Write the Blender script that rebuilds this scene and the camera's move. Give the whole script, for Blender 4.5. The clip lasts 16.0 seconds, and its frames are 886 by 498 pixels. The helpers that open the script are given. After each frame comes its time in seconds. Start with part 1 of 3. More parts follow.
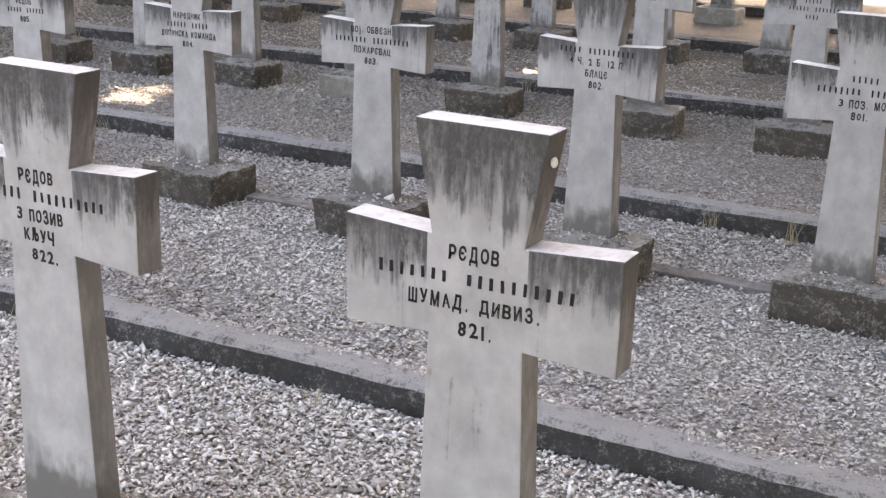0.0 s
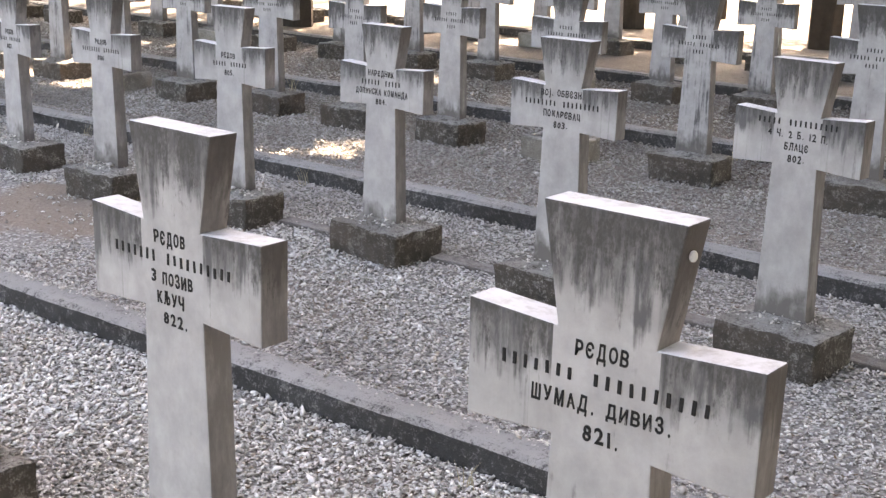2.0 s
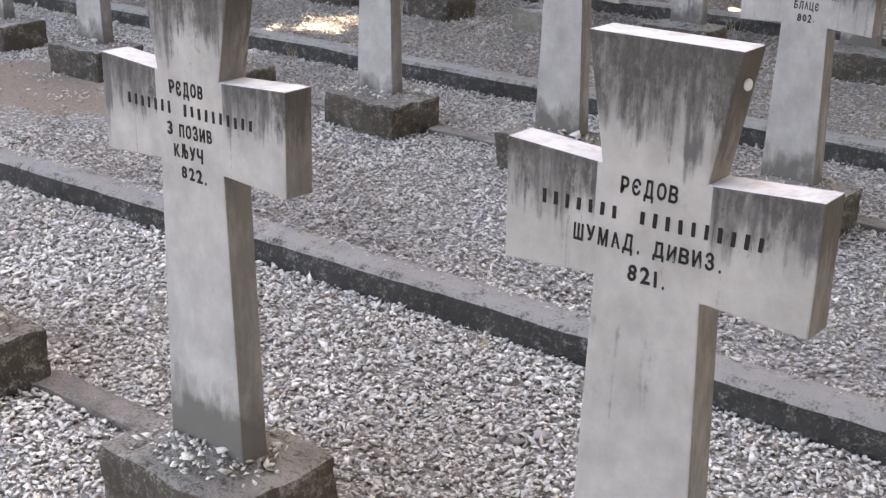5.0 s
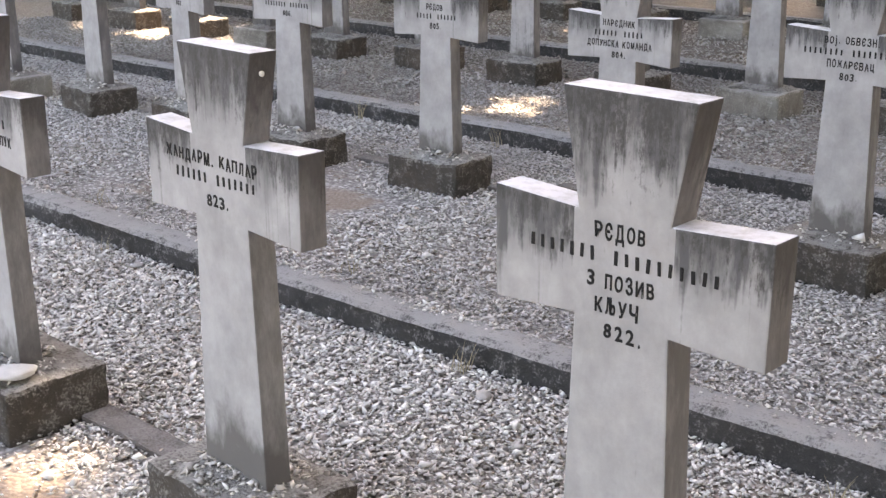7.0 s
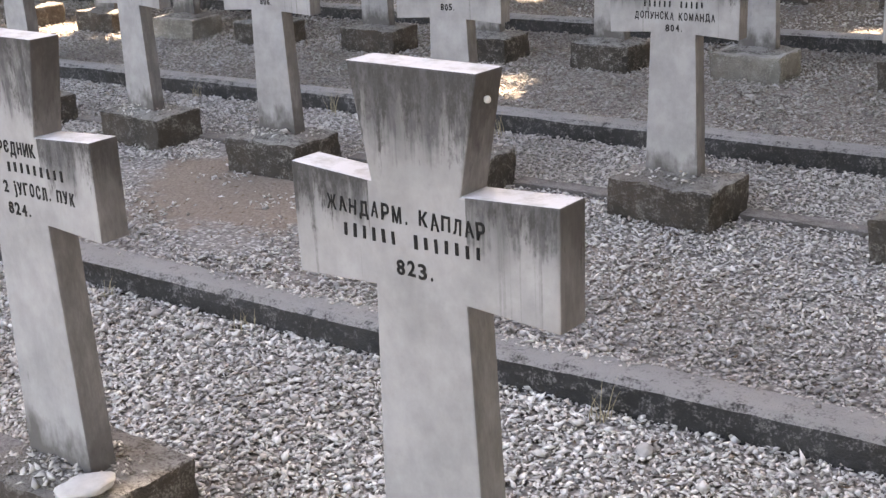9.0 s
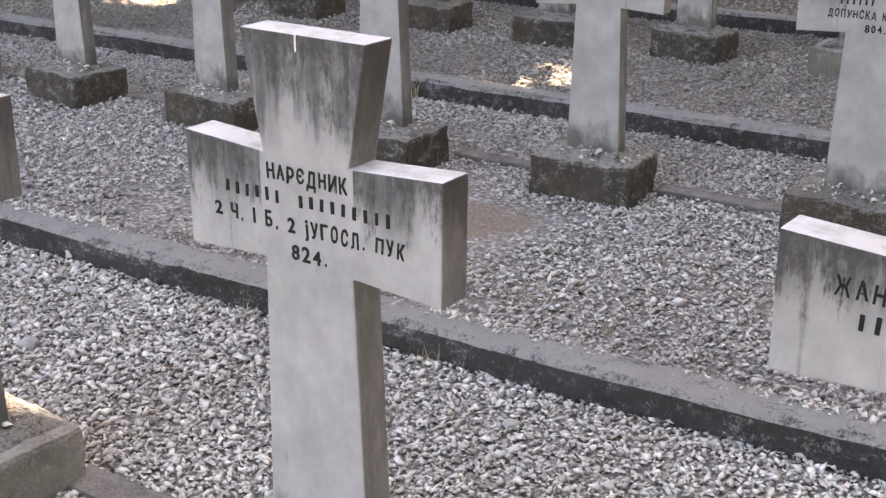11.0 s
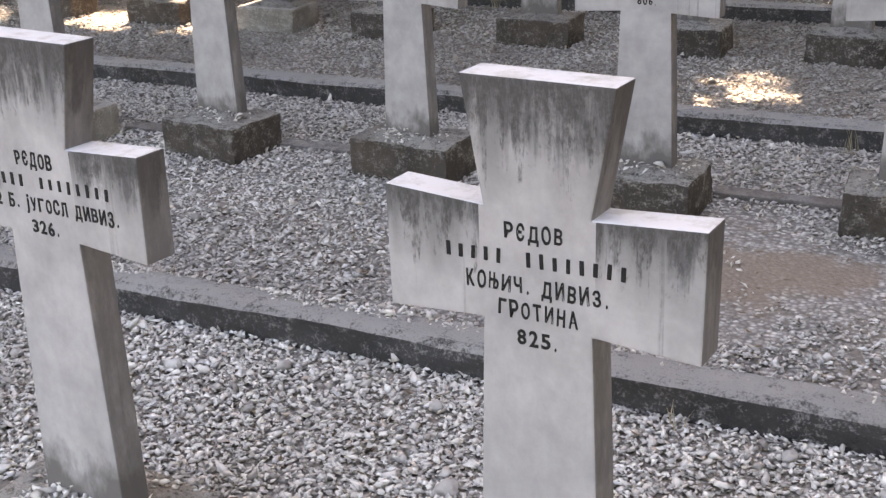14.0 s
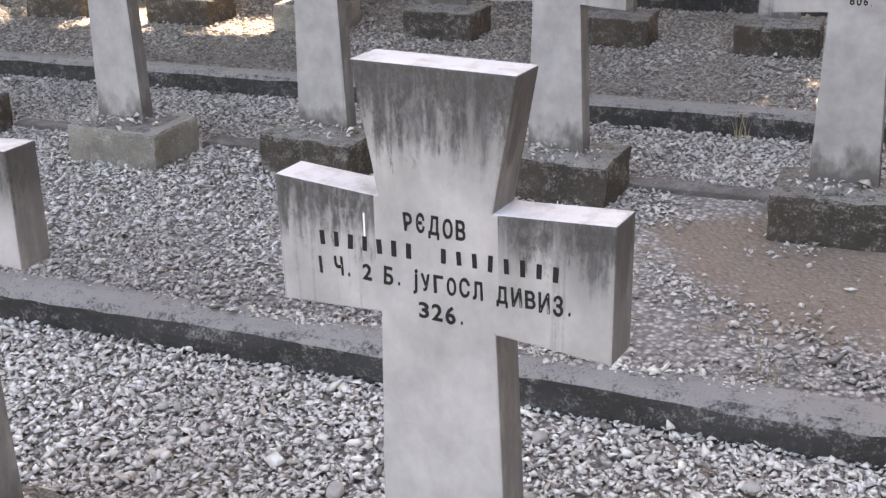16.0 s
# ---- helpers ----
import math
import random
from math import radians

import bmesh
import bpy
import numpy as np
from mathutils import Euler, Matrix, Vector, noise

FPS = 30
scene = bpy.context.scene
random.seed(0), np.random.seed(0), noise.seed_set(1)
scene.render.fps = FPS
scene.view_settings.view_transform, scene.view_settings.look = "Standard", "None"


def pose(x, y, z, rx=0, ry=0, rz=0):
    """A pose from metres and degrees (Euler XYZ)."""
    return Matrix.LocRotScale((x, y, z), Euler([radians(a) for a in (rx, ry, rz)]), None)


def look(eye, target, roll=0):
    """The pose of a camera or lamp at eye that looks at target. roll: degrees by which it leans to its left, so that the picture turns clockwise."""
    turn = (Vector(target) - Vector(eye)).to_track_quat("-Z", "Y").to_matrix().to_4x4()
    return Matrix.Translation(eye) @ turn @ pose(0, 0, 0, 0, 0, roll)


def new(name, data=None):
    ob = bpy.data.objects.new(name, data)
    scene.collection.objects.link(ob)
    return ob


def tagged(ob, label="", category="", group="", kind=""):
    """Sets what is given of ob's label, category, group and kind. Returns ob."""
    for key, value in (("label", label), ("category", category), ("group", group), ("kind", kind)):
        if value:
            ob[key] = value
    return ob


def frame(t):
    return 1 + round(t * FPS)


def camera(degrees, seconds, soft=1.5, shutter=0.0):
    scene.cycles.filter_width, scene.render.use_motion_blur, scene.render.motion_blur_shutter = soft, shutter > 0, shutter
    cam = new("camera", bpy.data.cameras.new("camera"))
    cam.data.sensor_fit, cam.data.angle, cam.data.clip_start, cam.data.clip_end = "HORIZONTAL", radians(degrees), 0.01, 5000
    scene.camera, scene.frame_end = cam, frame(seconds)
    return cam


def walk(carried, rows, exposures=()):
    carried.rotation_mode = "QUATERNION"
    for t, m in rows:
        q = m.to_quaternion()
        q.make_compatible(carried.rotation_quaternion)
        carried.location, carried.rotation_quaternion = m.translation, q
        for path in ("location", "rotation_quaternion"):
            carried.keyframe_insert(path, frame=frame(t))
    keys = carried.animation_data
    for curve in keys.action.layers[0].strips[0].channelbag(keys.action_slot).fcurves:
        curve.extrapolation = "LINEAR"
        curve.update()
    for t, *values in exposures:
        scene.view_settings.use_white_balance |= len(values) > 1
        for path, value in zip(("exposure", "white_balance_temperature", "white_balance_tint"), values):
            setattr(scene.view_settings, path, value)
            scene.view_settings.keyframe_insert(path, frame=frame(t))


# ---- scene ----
cam = camera(38.17, 16.0, soft=1.4)
PATH = [
    (0, (0.914, -1.771, 1.547), (0.002, -0.096, 0.943), 1.40),
    (0.5, (0.923, -1.624, 1.528), (-0.135, -0.044, 0.908), 2.08),
    (1, (0.973, -1.509, 1.542), (-0.195, 0.009, 0.966), 3.05),
    (1.5, (0.962, -1.502, 1.545), (-0.220, 0.015, 0.995), 1.74),
    (2, (0.939, -1.533, 1.549), (-0.271, -0.031, 1.020), 1.44),
    (2.5, (0.923, -1.566, 1.545), (-0.315, -0.095, 0.993), 1.52),
    (3, (0.915, -1.579, 1.507), (-0.341, -0.157, 0.873), 0.28),
    (3.2, (0.917, -1.579, 1.510), (-0.255, -0.116, 0.812), -0.27),
    (5.3, (0.812, -1.551, 1.453), (-0.336, -0.066, 0.762), 1.08),
    (5.5, (0.787, -1.531, 1.459), (-0.433, -0.098, 0.781), -0.20),
    (6, (0.662, -1.558, 1.464), (-0.707, -0.251, 0.816), 0.82),
    (6.5, (0.397, -1.555, 1.477), (-0.928, -0.173, 0.897), -0.36),
    (7, (0.096, -1.582, 1.468), (-1.184, -0.167, 0.868), -0.21),
    (7.5, (-0.124, -1.491, 1.449), (-1.486, -0.146, 0.870), 1.22),
    (8, (-0.349, -1.474, 1.454), (-1.623, -0.066, 0.826), 2.83),
    (8.2, (-0.440, -1.474, 1.437), (-1.671, -0.037, 0.789), 1.22),
    (10.3, (-1.424, -1.567, 1.475), (-2.400, 0.035, 0.780), -0.87),
    (10.5, (-1.521, -1.573, 1.474), (-2.475, 0.032, 0.757), -0.08),
    (11, (-1.751, -1.474, 1.446), (-2.759, 0.104, 0.744), -0.01),
    (11.5, (-1.908, -1.431, 1.455), (-2.962, 0.104, 0.727), 0.12),
    (12, (-2.172, -1.469, 1.456), (-3.221, 0.070, 0.728), -0.37),
    (12.5, (-2.490, -1.523, 1.437), (-3.520, 0.031, 0.715), -1.23),
    (13, (-2.778, -1.483, 1.428), (-3.798, 0.080, 0.709), -1.66),
    (13.5, (-2.997, -1.500, 1.453), (-3.909, 0.120, 0.715), -1.24),
    (14, (-3.268, -1.572, 1.472), (-4.116, 0.093, 0.759), -2.06),
    (14.5, (-3.529, -1.560, 1.457), (-4.490, 0.044, 0.748), -2.24),
    (15, (-3.779, -1.487, 1.474), (-4.790, 0.112, 0.826), -2.23),
    (15.5, (-4.009, -1.466, 1.453), (-4.915, 0.176, 0.759), -1.69),
    (16, (-4.252, -1.438, 1.433), (-4.970, 0.281, 0.704), -1.54),
]
walk(cam, [(t, look(eye, target, roll)) for t, eye, target, roll in PATH],
     exposures=((0, 3.50, 9050, 21), (3, 3.47, 9050, 21), (6, 3.42, 9050, 21), (7.5, 3.36, 9100, 21), (10.4, 3.16, 9250, 22), (11.2, 3.21, 9250, 22), (12.2, 3.09, 9300, 22), (13.5, 3.15, 9350, 22), (14.5, 3.12, 9350, 22), (16, 3.23, 9350, 22)))

# ---- light ----
SUN_EL, SUN_AZ = radians(42), radians(-12)   # azimuth counted from +y towards +x
world = bpy.data.worlds.new("sky")
scene.world = world
world.use_nodes = True
wn = world.node_tree.nodes
sky = wn.new("ShaderNodeTexSky")
sky.sky_type = "NISHITA"
sky.sun_disc = False
sky.sun_elevation, sky.sun_rotation = SUN_EL, SUN_AZ
sky.dust_density = 3.0
world.node_tree.links.new(sky.outputs[0], wn["Background"].inputs[0])
wn["Background"].inputs[1].default_value = 0.15
sun_way = Vector((math.sin(SUN_AZ) * math.cos(SUN_EL), math.cos(SUN_AZ) * math.cos(SUN_EL), math.sin(SUN_EL)))
sun = new("sun", bpy.data.lights.new("sun", "SUN"))
sun.data.energy, sun.data.angle, sun.data.color = 5.0, radians(0.6), (1.0, 0.94, 0.85)
sun.matrix_world = look(sun_way * 40, (0, 0, 0))


# ---- materials ----
class Nodes:
    """Short hand for a node material."""

    def __init__(self, name, rough=0.85):
        self.mat = bpy.data.materials.new(name)
        self.mat.use_nodes = True
        self.tree = self.mat.node_tree
        self.bsdf = self.tree.nodes["Principled BSDF"]
        self.bsdf.inputs["Roughness"].default_value = rough
        self.bsdf.inputs["Specular IOR Level"].default_value = 0.3
        self.coord = self.tree.nodes.new("ShaderNodeTexCoord")
        self.info = self.tree.nodes.new("ShaderNodeObjectInfo")
        self.geo = self.tree.nodes.new("ShaderNodeNewGeometry")

    def put(self, socket, value):
        if hasattr(value, "is_output"):
            self.tree.links.new(value, socket)
        else:
            socket.default_value = value

    def math(self, op, a, b=0.0, c=0.0):
        n = self.tree.nodes.new("ShaderNodeMath")
        n.operation = op
        for s, v in zip(n.inputs, (a, b, c)):
            self.put(s, v)
        return n.outputs[0]

    def spot(self, space="Object", scale=(1, 1, 1), shift=True):
        """Texture coordinates, scaled, and shifted by each object's own random number."""
        m = self.tree.nodes.new("ShaderNodeMapping")
        src = self.geo.outputs["Position"] if space == "World" else self.coord.outputs[space]
        self.tree.links.new(src, m.inputs["Vector"])
        m.inputs["Scale"].default_value = scale
        if shift and space != "World":
            v = self.tree.nodes.new("ShaderNodeVectorMath")
            v.operation = "SCALE"
            v.inputs[0].default_value = (37.0, 53.0, 11.0)
            self.tree.links.new(self.info.outputs["Random"], v.inputs["Scale"])
            self.tree.links.new(v.outputs[0], m.inputs["Location"])
        return m.outputs[0]

    def noise(self, at, scale, detail=4.0, rough=0.6):
        n = self.tree.nodes.new("ShaderNodeTexNoise")
        self.tree.links.new(at, n.inputs["Vector"])
        n.inputs["Scale"].default_value, n.inputs["Detail"].default_value, n.inputs["Roughness"].default_value = scale, detail, rough
        return n.outputs["Fac"]

    def cells(self, at, scale, feature="F1", out="Distance"):
        n = self.tree.nodes.new("ShaderNodeTexVoronoi")
        n.feature = feature
        self.tree.links.new(at, n.inputs["Vector"])
        n.inputs["Scale"].default_value = scale
        return n.outputs[out]

    def ramp(self, fac, *stops):
        n = self.tree.nodes.new("ShaderNodeValToRGB")
        self.put(n.inputs[0], fac)
        e = n.color_ramp.elements
        while len(e) < len(stops):
            e.new(0.5)
        for k, (p, c) in zip(e, stops):
            k.position = p
            k.color = (c, c, c, 1) if isinstance(c, (int, float)) else (*c, 1)
        return n.outputs[0]

    def mix(self, fac, a, b, mode="MIX"):
        n = self.tree.nodes.new("ShaderNodeMix")
        n.data_type, n.blend_type = "RGBA", mode
        self.put(n.inputs[0], fac)
        for s, v in ((n.inputs[6], a), (n.inputs[7], b)):
            self.put(s, (*v, 1) if isinstance(v, tuple) else v)
        return n.outputs[2]

    def split(self, vec):
        n = self.tree.nodes.new("ShaderNodeSeparateXYZ")
        self.tree.links.new(vec, n.inputs[0])
        return n.outputs

    def done(self, colour, bump=None, strength=0.3, distance=0.005, rough=None):
        self.put(self.bsdf.inputs["Base Color"], (*colour, 1) if isinstance(colour, tuple) else colour)
        if rough is not None:
            self.put(self.bsdf.inputs["Roughness"], rough)
        if bump is not None:
            n = self.tree.nodes.new("ShaderNodeBump")
            n.inputs["Strength"].default_value, n.inputs["Distance"].default_value = strength, distance
            self.put(n.inputs["Height"], bump)
            self.tree.links.new(n.outputs[0], self.bsdf.inputs["Normal"])
        return self.mat


Z_ARM, Z_TOP, Z_LOW = 0.676, 0.853, 0.483     # heights on a cross above its foot: arm top, head top, arm underside
W_ARM, W_HEAD, W_NECK, W_FOOT = 0.25, 0.12, 0.088, 0.104   # half widths
THICK = 0.066


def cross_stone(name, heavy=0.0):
    """Pale rendered stone with dark rain streaks that run down from the head and the arm tops."""
    n = Nodes(name, 0.8)
    x, y, z = n.split(n.coord.outputs["Object"])
    ax = n.math("ABSOLUTE", x)
    streak = n.noise(n.spot(scale=(52, 52, 3.2)), 1.0, 3.0, 0.6)
    broad = n.noise(n.spot(scale=(16, 16, 1.6)), 1.0, 2.0, 0.5)
    fine = n.noise(n.spot(), 160, 3.0, 0.7)
    blot = n.noise(n.spot(), 9, 4.0, 0.6)
    head = n.math("MULTIPLY", n.math("SUBTRACT", z, Z_TOP - 0.185), 1 / 0.185)
    arm = n.math("MULTIPLY", n.math("SUBTRACT", z, Z_ARM - 0.13), 1 / 0.13)
    far = n.math("GREATER_THAN", ax, W_NECK + 0.004)
    under = n.math("LESS_THAN", z, Z_ARM + 0.003)
    arm = n.math("MULTIPLY", n.math("MULTIPLY", n.math("MAXIMUM", arm, 0.0), far), under)
    reach = n.math("MAXIMUM", n.math("MAXIMUM", head, 0.0), n.math("MULTIPLY", arm, 0.9))
    amount = n.math("ADD", n.math("ADD", n.math("MULTIPLY", n.math("SUBTRACT", blot, 0.5), 0.55), n.math("MULTIPLY", n.math("SUBTRACT", n.info.outputs["Random"], 0.5), 0.30)), n.math("ADD", n.math("ADD", n.math("MULTIPLY", streak, 0.9), n.math("MULTIPLY", broad, 0.4)), n.math("MULTIPLY", n.noise(n.spot(), 45, 3.0, 0.7), 0.25)))
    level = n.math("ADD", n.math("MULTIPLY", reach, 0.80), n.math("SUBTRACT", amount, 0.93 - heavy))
    dark = n.ramp(level, (0.10, 0.0), (0.30, 1.0))
    up = n.split(n.geo.outputs["Normal"])[2]
    upright = n.math("LESS_THAN", n.math("ABSOLUTE", up), 0.6)
    mottle = n.ramp(n.math("ADD", n.math("MULTIPLY", n.noise(n.spot(scale=(70, 70, 14)), 1.0, 4.0, 0.7), 0.55), n.math("MULTIPLY", streak, 0.45)), (0.42, 0.15), (0.56, 1.0))
    stain = n.math("MULTIPLY", n.math("MULTIPLY", n.math("MULTIPLY", dark, mottle), upright), n.math("ADD", 0.72, n.math("MULTIPLY", n.info.outputs["Random"], 0.25)))
    wash = n.noise(n.spot(scale=(17, 17, 12)), 1.0, 6.0, 0.7)
    base = n.mix(n.ramp(n.math("ADD", n.math("MULTIPLY", blot, 0.5), n.math("MULTIPLY", wash, 0.5)), (0.38, 0.0), (0.68, 1.0)), (0.375, 0.367, 0.367), (0.242, 0.236, 0.237))
    base = n.mix(n.math("MULTIPLY", n.ramp(fine, (0.55, 0.0), (0.8, 1.0)), 0.3), base, (0.30, 0.29, 0.28))
    foot = n.math("MULTIPLY", n.ramp(n.math("ADD", n.math("MULTIPLY", z, -7.2), n.math("SUBTRACT", n.math("MULTIPLY", n.noise(n.spot(scale=(16, 16, 9)), 1.0, 5.0, 0.65), 2.0), 0.5)), (0.0, 0.0), (0.62, 1.0)), 0.92)
    base = n.mix(foot, base, (0.105, 0.098, 0.093))
    bands = n.noise(n.spot(scale=(19, 19, 0.9)), 1.0, 2.0, 0.5)
    soft = n.math("MULTIPLY", n.ramp(n.math("ADD", bands, n.math("MULTIPLY", reach, 0.34)), (0.43, 0.0), (0.78, 0.84)), n.math("POWER", n.math("MINIMUM", n.math("MULTIPLY", reach, 1.3), 1.0), 0.6))
    base = n.mix(n.math("MULTIPLY", soft, upright), base, (0.105, 0.104, 0.102))
    speck = n.ramp(n.noise(n.spot(), 70, 4.0, 0.75), (0.60, 0.0), (0.72, 0.55))
    base = n.mix(n.math("MULTIPLY", speck, n.math("ADD", 0.15, reach)), base, (0.12, 0.118, 0.115))
    base = n.mix(stain, base, (0.080, 0.080, 0.082))
    patch = n.noise(n.spot(scale=(38, 38, 22)), 1.0, 6.0, 0.78)
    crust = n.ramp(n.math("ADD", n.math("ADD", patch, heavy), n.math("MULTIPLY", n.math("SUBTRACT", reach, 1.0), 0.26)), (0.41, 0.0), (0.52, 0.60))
    crust = n.math("MULTIPLY", crust, n.math("MULTIPLY", upright, n.math("MINIMUM", n.math("MULTIPLY", reach, 3.0), 1.0)))
    base = n.mix(crust, base, (0.060, 0.059, 0.058))
    run = n.math("ADD", n.noise(n.spot(scale=(44, 44, 6.5)), 1.0, 6.0, 0.72), n.math("MULTIPLY", n.math("SUBTRACT", n.noise(n.spot(scale=(30, 30, 19)), 1.0, 5.0, 0.75), 0.5), 0.42))
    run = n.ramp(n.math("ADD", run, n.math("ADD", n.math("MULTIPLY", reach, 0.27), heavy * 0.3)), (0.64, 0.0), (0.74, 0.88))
    pits = n.ramp(n.noise(n.spot(scale=(150, 150, 90)), 1.0, 3.0, 0.7), (0.36, 0.35), (0.56, 1.0))
    run = n.math("MULTIPLY", n.math("MULTIPLY", run, pits), n.math("MULTIPLY", upright, n.math("MINIMUM", n.math("MULTIPLY", reach, 7.0), 1.0)))
    base = n.mix(run, base, (0.052, 0.050, 0.048))
    long_run = n.math("MULTIPLY", n.ramp(n.noise(n.spot(scale=(58, 58, 0.9)), 1.0, 4.0, 0.6), (0.60, 0.0), (0.68, 0.5)), n.math("MULTIPLY", n.math("MULTIPLY", far, under), n.math("MULTIPLY", upright, pits)))
    base = n.mix(long_run, base, (0.11, 0.108, 0.105))
    # Side faces: mottled grime, darkened further to paint in their shade.
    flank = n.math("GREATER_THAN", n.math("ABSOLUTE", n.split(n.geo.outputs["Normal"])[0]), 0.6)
    grime_shade = n.math("ADD", n.math("MULTIPLY", n.noise(n.spot(scale=(30, 30, 9)), 1.0, 6.0, 0.75), 0.7), n.math("MULTIPLY", broad, 0.3))
    grime_shade = n.math("MULTIPLY", n.math("MULTIPLY", n.ramp(grime_shade, (0.36, 0.28), (0.56, 0.72)), flank), upright)
    base = n.mix(grime_shade, base, (0.098, 0.095, 0.100))
    # Upward faces are coloured near-white to paint in the skylight they catch.
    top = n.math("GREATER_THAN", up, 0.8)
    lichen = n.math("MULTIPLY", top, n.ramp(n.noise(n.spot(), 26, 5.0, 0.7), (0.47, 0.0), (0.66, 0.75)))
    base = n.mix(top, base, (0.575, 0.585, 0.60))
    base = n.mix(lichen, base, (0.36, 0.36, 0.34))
    height = n.math("ADD", n.math("MULTIPLY", fine, 0.5), blot)
    return n.done(base, height, 0.25, 0.004)


def rough_concrete(name, dark, pale, share=0.62, moss=(0.092, 0.084, 0.066), dust=0.17, muddy=0.55):
    """Old concrete, blackened, with pale lichen spots."""
    n = Nodes(name, 0.95)
    at = n.spot("World")
    big, mid, fine = n.noise(at, 5, 4, 0.6), n.noise(at, 28, 5, 0.65), n.noise(at, 130, 4, 0.7)
    base = n.mix(n.ramp(big, (0.35, 0.0), (0.7, 1.0)), dark, tuple(c * 1.7 for c in dark))
    base = n.mix(n.math("MULTIPLY", n.ramp(mid, (0.5, 0.0), (0.75, 1.0)), 0.5), base, moss)
    # Upward faces go paler: lichen and dust, plus light from above painted in.
    up = n.split(n.geo.outputs["Normal"])[2]
    worn = n.math("ADD", n.math("ADD", n.math("MULTIPLY", fine, 0.6), n.math("MULTIPLY", mid, 0.5)), n.math("MULTIPLY", n.math("SUBTRACT", n.noise(at, 11, 5, 0.7), 0.5), 0.35))
    worn = n.math("ADD", worn, n.math("MULTIPLY", n.math("MAXIMUM", up, 0.0), dust))
    base = n.mix(n.ramp(worn, (share - 0.02, 0.0), (share + 0.15, 0.75)), base, pale)
    spots = n.math("MULTIPLY", n.ramp(n.noise(at, 48, 5, 0.7), (0.56, 0.0), (0.70, 0.55)), n.ramp(n.noise(at, 8, 4, 0.6), (0.42, 0.1), (0.62, 1.0)))
    base = n.mix(spots, base, tuple(c * 0.8 for c in pale))
    earth = n.math("MULTIPLY", n.ramp(n.noise(at, 3.1, 4, 0.6), (0.45, 0.0), (0.65, muddy)), n.ramp(mid, (0.35, 0.5), (0.6, 1.0)))
    base = n.mix(earth, base, (0.115, 0.088, 0.070))
    return n.done(base, n.math("ADD", fine, n.math("MULTIPLY", mid, 1.5)), 0.8, 0.015)


SOIL_SPOTS = ((-4.5, 2.05, 0.9), (-4.1, 2.0, 0.55), (-2.5, -0.25, 0.35), (-4.85, 2.3, 0.5), (-3.9, 2.1, 0.4), (-8.9, 5.0, 0.6))


def ground_stuff():
    """Gravel over brown earth."""
    n = Nodes("gravel_ground", 0.95)
    at = n.spot("World")
    cell = n.cells(at, 62, out="Color")
    edge = n.cells(at, 62)
    tone = n.split(cell)[0]
    chip = n.ramp(tone, (0.0, (0.15, 0.143, 0.135)), (0.35, (0.32, 0.308, 0.29)), (0.7, (0.42, 0.405, 0.385)), (1.0, (0.62, 0.60, 0.57)))
    chip = n.mix(n.ramp(edge, (0.25, 0.0), (0.75, 0.9)), chip, (0.17, 0.155, 0.142))
    big = n.noise(at, 0.9, 4, 0.6)
    soil = n.mix(n.noise(at, 40, 4, 0.7), (0.18, 0.138, 0.106), (0.28, 0.225, 0.177))
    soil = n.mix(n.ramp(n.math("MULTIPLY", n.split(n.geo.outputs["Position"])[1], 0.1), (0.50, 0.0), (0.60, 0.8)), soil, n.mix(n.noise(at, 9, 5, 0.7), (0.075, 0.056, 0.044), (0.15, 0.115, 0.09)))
    soil = n.mix(n.math("MULTIPLY", n.ramp(n.noise(at, 150, 3, 0.7), (0.52, 0.0), (0.66, 1.0)), 0.32), soil, (0.36, 0.32, 0.285))
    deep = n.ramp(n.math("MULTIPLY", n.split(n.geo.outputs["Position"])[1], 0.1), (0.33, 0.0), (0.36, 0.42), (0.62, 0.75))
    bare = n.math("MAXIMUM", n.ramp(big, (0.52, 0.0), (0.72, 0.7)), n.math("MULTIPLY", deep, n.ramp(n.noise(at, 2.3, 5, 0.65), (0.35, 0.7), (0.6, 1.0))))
    for sx, sy, r in SOIL_SPOTS:
        v = n.tree.nodes.new("ShaderNodeVectorMath")
        v.operation = "DISTANCE"
        n.tree.links.new(n.geo.outputs["Position"], v.inputs[0])
        v.inputs[1].default_value = (sx, sy, 0)
        d = n.math("ADD", n.math("MULTIPLY", v.outputs["Value"], 1 / r), n.math("MULTIPLY", n.noise(at, 5, 4, 0.7), 0.9))
        bare = n.math("MAXIMUM", bare, n.ramp(d, (0.80, 0.86), (1.35, 0.0)))
    col = n.mix(bare, chip, soil)
    return n.done(col, n.math("SUBTRACT", 1.0, edge), 0.6, 0.012)


def chip_stuff(name, dirt, dirty):
    """Broken marble chips, white to grey, a few brown; dirt says how far earth clings to them."""
    n = Nodes(name, 0.8)
    n.bsdf.inputs["Specular IOR Level"].default_value = 0.15
    r = n.geo.outputs["Random Per Island"]
    col = n.ramp(r, (0.0, (0.16, 0.15, 0.14)), (0.10, (0.38, 0.365, 0.345)), (0.32, (0.62, 0.60, 0.565)), (0.62, (0.78, 0.76, 0.725)), (0.93, (0.91, 0.895, 0.86)), (1.0, (0.46, 0.38, 0.31)))
    fine = n.noise(n.spot("World"), 220, 3, 0.6)
    col = n.mix(n.math("MULTIPLY", fine, 0.3), col, (0.36, 0.34, 0.32))
    dust = n.ramp(n.noise(n.spot("World"), 1.1, 4, 0.6), (0.40, dirt), (0.72, min(dirt + 0.45, 0.85)))
    col = n.mix(dust, col, dirty)
    return n.done(col, fine, 0.2, 0.002)


